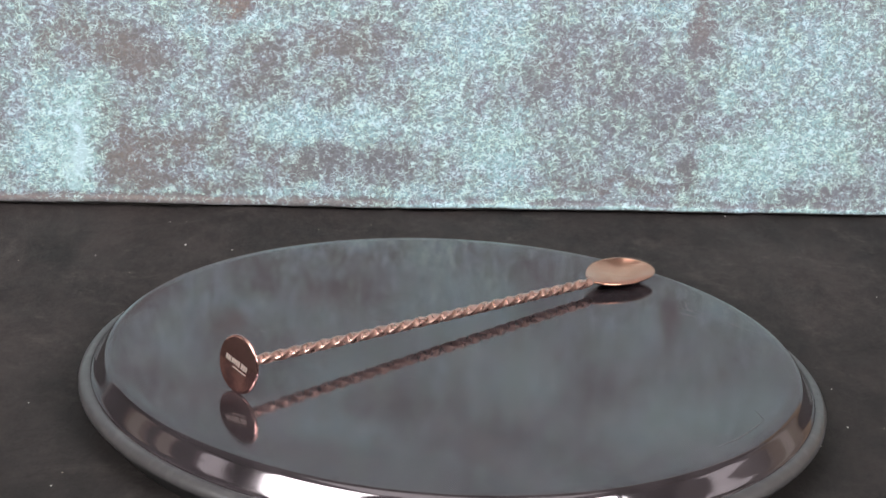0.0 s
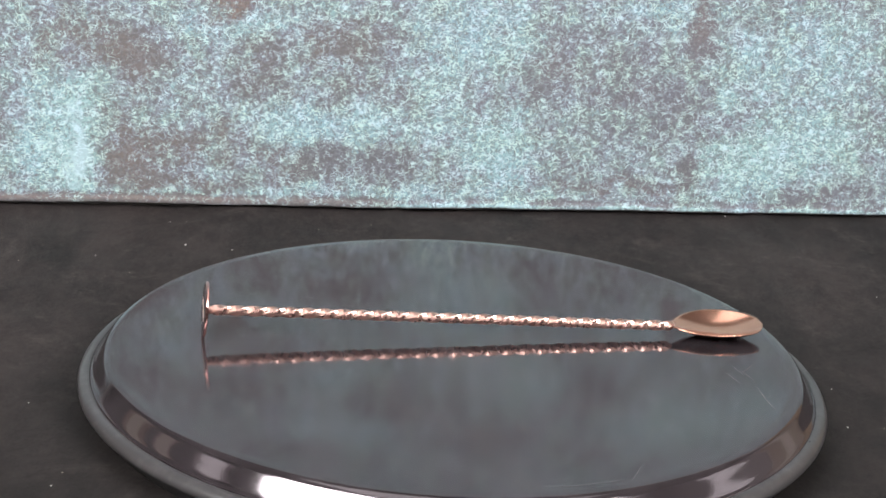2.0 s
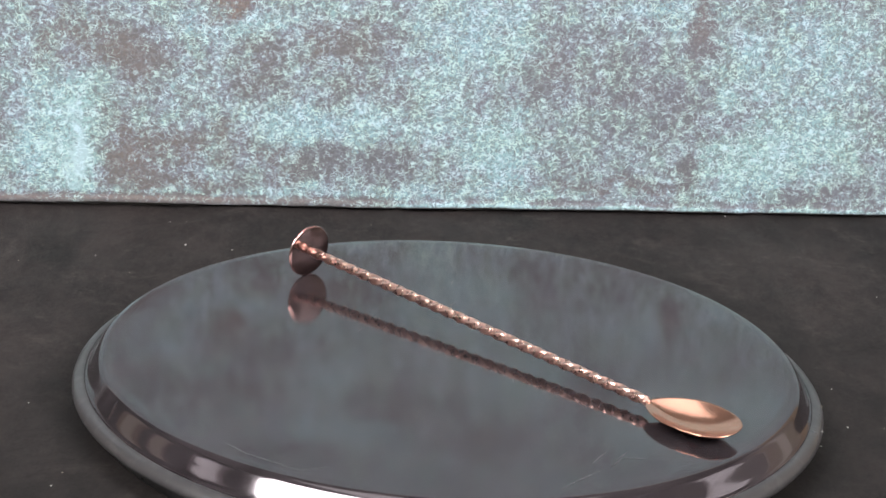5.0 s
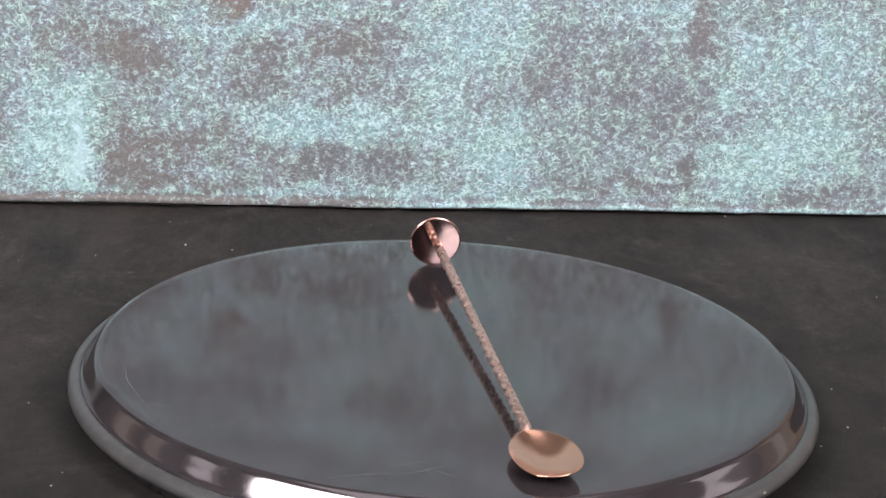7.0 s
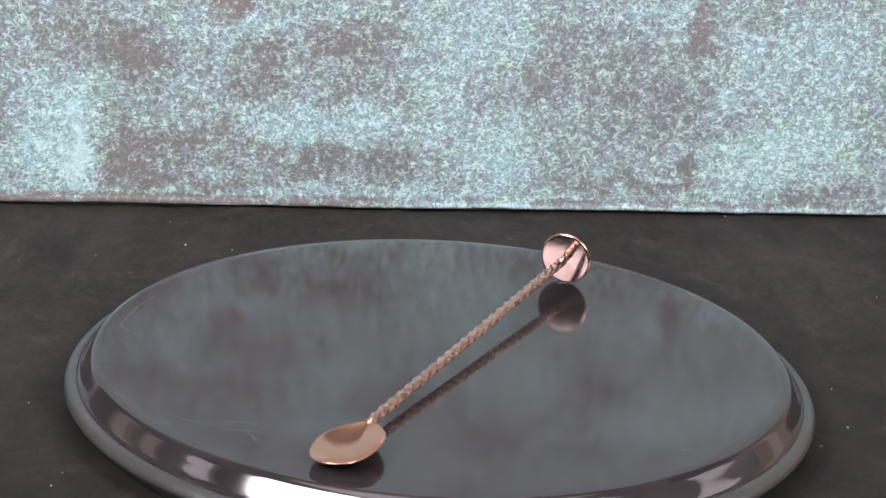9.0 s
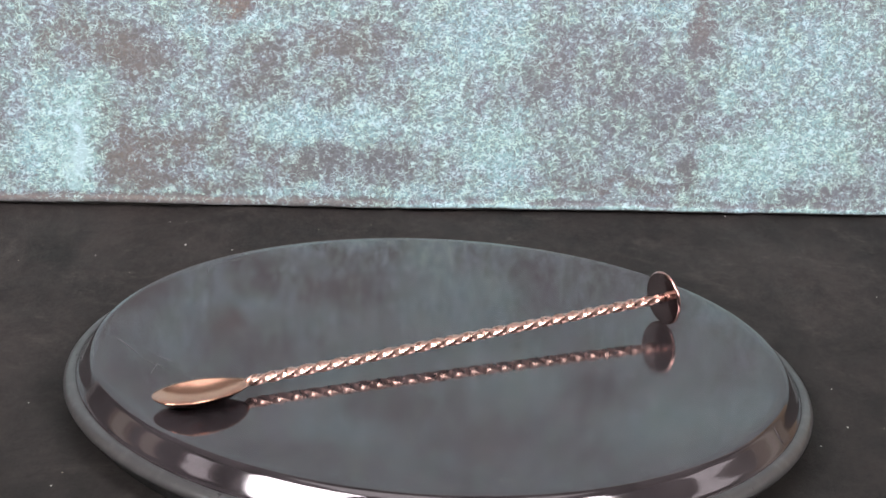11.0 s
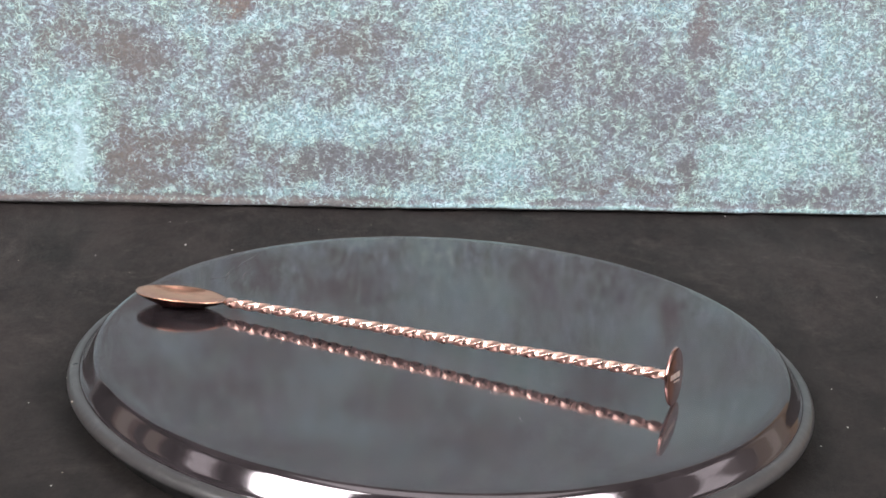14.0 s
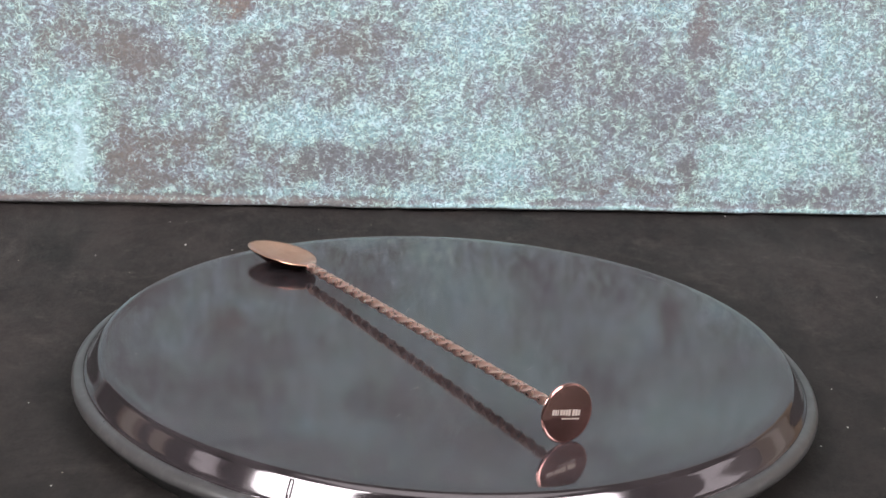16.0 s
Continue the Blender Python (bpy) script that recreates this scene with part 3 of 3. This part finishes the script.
def build_spoon():
    root = tagged(new("bar_spoon"), "copper bar spoon with twisted shaft and flat disc end", "bar spoon")
    # disc
    R, T = 0.0134, 0.0017
    prof = ((0.0, T / 2), (0.0122, T / 2), (0.0128, T / 2 - 0.0001), (0.0132, T / 2 - 0.0004), (R, 0.0), (0.0132, -T / 2 + 0.0004), (0.0128, -T / 2 + 0.0001), (0.0122, -T / 2), (0.0, -T / 2))
    bm = lathe(prof, 96)
    bmesh.ops.transform(bm, matrix=pose(0, 0, 0, 0, 90, 0), verts=bm.verts)
    # the inner face takes the darker copper
    for f in bm.faces:
        c = f.calc_center_median()
        f.material_index = int(c.x > 0.9 * T / 2)
    disc = part("disc", bm, DISC_COPPER, root, "flat polished copper disc, darker on its inner face")
    disc.data.materials.append(DARK_COPPER)
    disc.rotation_euler = (0, radians(2.5), radians(1.0))
    # the maker's mark stands as plain bars on the outer face
    marks = []
    rng = random.Random(4)
    y = -0.0083
    for w, gap in ((0.0011, 0.0003), (0.0011, 0.0003), (0.0006, 0.0007), (0.0013, 0.0003), (0.0012, 0.0003), (0.0011, 0.0003), (0.0012, 0.0009), (0.0013, 0.0003), (0.0012, 0.0003), (0.0011, 0.0)):
        marks.append((y + w / 2, 0.0004, w, 0.0026 + rng.uniform(-0.0003, 0.0003)))
        y += w + gap
    for k in range(7):
        marks.append((-0.0022 + k * 0.00135, -0.0023, 0.0011, 0.0006))
    for my, mz, w, h in marks:
        c, s = math.cos(radians(-10)), math.sin(radians(-10))
        # seen from outside, the mark's right is -y
        bm = box(bmesh.new(), 0, 0, 0, 0.00006, w, h)
        ob = part("engraved_bar", bm, ETCH, disc, smooth=False)
        ob.matrix_basis = Matrix.Translation((-T / 2 - 0.00003, -(my * c - mz * s), my * s + mz * c)) @ pose(0, 0, 0, 10, 0, 0)
    # twisted square shaft
    bm = bmesh.new()
    seg, steps = 56, 460
    lead = 0.0337
    rings = []
    x0, x1 = T / 2, SHAFT + 0.0020
    for i in range(steps + 1):
        x = x0 + (x1 - x0) * i / steps
        ring = []
        ends = min(1.0, max(0.0, (x - 0.0026) / 0.0014)) * min(1.0, max(0.0, (SHAFT + 0.0015 - x) / 0.002))
        tw = -2 * math.pi * x / lead
        for k in range(seg):
            f = 2 * math.pi * k / seg
            c, s = abs(math.cos(f)), abs(math.sin(f))
            r = 0.00195 / (c ** 8 + s ** 8) ** (1 / 8)
            r = ends * r + (1 - ends) * 0.0019
            r *= 1 - 0.7 * min(1.0, max(0.0, (x - SHAFT) / 0.0032))
            ring.append(bm.verts.new((x, r * math.cos(f + tw), r * math.sin(f + tw))))
        rings.append(ring)
    for p, q in zip(rings, rings[1:]):
        for k in range(seg):
            bm.faces.new((p[k], p[(k + 1) % seg], q[(k + 1) % seg], q[k]))
    bm.faces.new(rings[0][::-1])
    bm.faces.new(rings[-1])
    part("shaft", bm, COPPER, root, "copper shaft twisted like a rope")
    # bowl
    bm = bmesh.new()
    rings_n, around = 22, 96

    def outline(f):
        x = SHAFT + BOWL / 2 - BOWL / 2 * math.cos(f)
        t = (x - SHAFT) / BOWL
        q = abs(2 * t - 1.04) / (0.96 if t > 0.52 else 1.04)
        w = 0.0144 * (max(0.0, 1 - q ** 2.5) ** 0.46 if t > 0.52 else max(0.0, 1 - q ** 2.0) ** 0.72)
        return x, math.copysign(w, math.sin(f))

    mid_x = SHAFT + 0.55 * BOWL
    surfaces = []
    for inner in (True, False):
        rows = []
        for j in range(rings_n + 1):
            rho = j / rings_n
            row = []
            for k in range(around):
                x, y = outline(2 * math.pi * k / around)
                px, py = mid_x + (x - mid_x) * rho, y * rho
                t = (px - SHAFT) / BOWL
                rim_z = 0.0009 + 0.0012 * max(0.0, t - 0.3) ** 2 / 0.49
                swell = 0.0008 * math.sin(math.pi * min(1.0, max(0.0, t))) ** 2
                z = rim_z - 0.0046 * (1 - rho ** 2.1) + swell * rho ** 2.1
                if not inner:
                    z -= 0.0017 * (1 - 0.65 * rho ** 3) if j < rings_n else 0.0006
                row.append((px, py, z))
            rows.append(row)
        surfaces.append(rows)
    made = []
    for index, rows in enumerate(surfaces):
        vs = [[bm.verts.new(rows[0][0])]] + [[bm.verts.new(p) for p in row] for row in rows[1:]]
        for a_row, b_row in zip(vs, vs[1:]):
            for k in range(around):
                q = list(dict.fromkeys([a_row[k % len(a_row)], a_row[(k + 1) % len(a_row)], b_row[(k + 1) % around], b_row[k]]))
                bm.faces.new(q).material_index = index
        made.append(vs[-1])
    for k in range(around):
        bm.faces.new((made[0][k], made[0][(k + 1) % around], made[1][(k + 1) % around], made[1][k])).material_index = 0
    bmesh.ops.rotate(bm, cent=(0, 0, -0.003), matrix=Matrix.Rotation(radians(5.5), 3, "X"), verts=bm.verts)
    bmesh.ops.rotate(bm, cent=(SHAFT, 0, 0), matrix=Matrix.Rotation(radians(6.5), 3, "Z"), verts=bm.verts)
    bowl = part("bowl", bm, SATIN, root, "shallow oval copper bowl")
    # second slot: the underside, with shade painted into its copper
    bowl.data.materials.append(SHADED_POLISH)
    return root


spoon = build_spoon()
SPOON_PLACE = Matrix.Translation((-0.0915, -0.0692, TOP + 0.0142)) @ pose(0, 0, 0, 0, SPOON_DIP, 43.85)

# ---- specks of lint on the cloth ----
for sx, sy, size in ((0.191, -0.006, 0.0007), (0.175, -0.03, 0.0006), (0.19, 0.041, 0.0006), (-0.151, 0.202, 0.0010), (-0.124, 0.196, 0.0006), (-0.165, 0.239, 0.0006),
                     (-0.197, 0.174, 0.0006), (-0.192, -0.033, 0.0005), (-0.165, -0.119, 0.0006), (0.164, 0.312, 0.0009), (0.235, 0.18, 0.0005)):
    bm = bmesh.new()
    bmesh.ops.create_icosphere(bm, subdivisions=1, radius=size * 0.75)
    rng = random.Random(int(sx * 1e4))
    for v in bm.verts:
        v.co *= rng.uniform(0.6, 1.2)
        v.co.z *= 0.5
    ob = tagged(part("lint_speck", bm, LINT), "tiny pale speck of lint on the cloth", "lint", group="lint specks")
    ob.location = (sx, sy, TABLE + cloth_height(sx, sy) + size * 0.3)


rng = random.Random(21)
for _ in range(26):
    sx, sy = rng.uniform(-0.26, 0.26), rng.uniform(-0.12, 0.27)
    if math.hypot(sx, sy) < 0.19:
        continue
    bm = bmesh.new()
    bmesh.ops.create_icosphere(bm, subdivisions=1, radius=rng.uniform(0.0002, 0.00038))
    for v in bm.verts:
        v.co *= rng.uniform(0.6, 1.3)
    ob = tagged(part("lint_speck", bm, DULL_LINT), "tiny dull speck of dust on the cloth", "lint", group="lint specks")
    ob.location = (sx, sy, TABLE + cloth_height(sx, sy) + 0.0001)


# ---- the turning ----
def turn(t):
    """The turntable's angle in degrees: clockwise from above."""
    return -math.degrees(0.30399 * t + 0.0001014 * t * t)


def motions():
    times = [0.5 * k for k in range(33)]
    walk(tray, [(t, pose(0, 0, TOP, 0, 0, turn(t))) for t in times])
    walk(spoon, [(t, pose(0, 0, 0, 0, 0, turn(t)) @ SPOON_PLACE) for t in times])


motions()
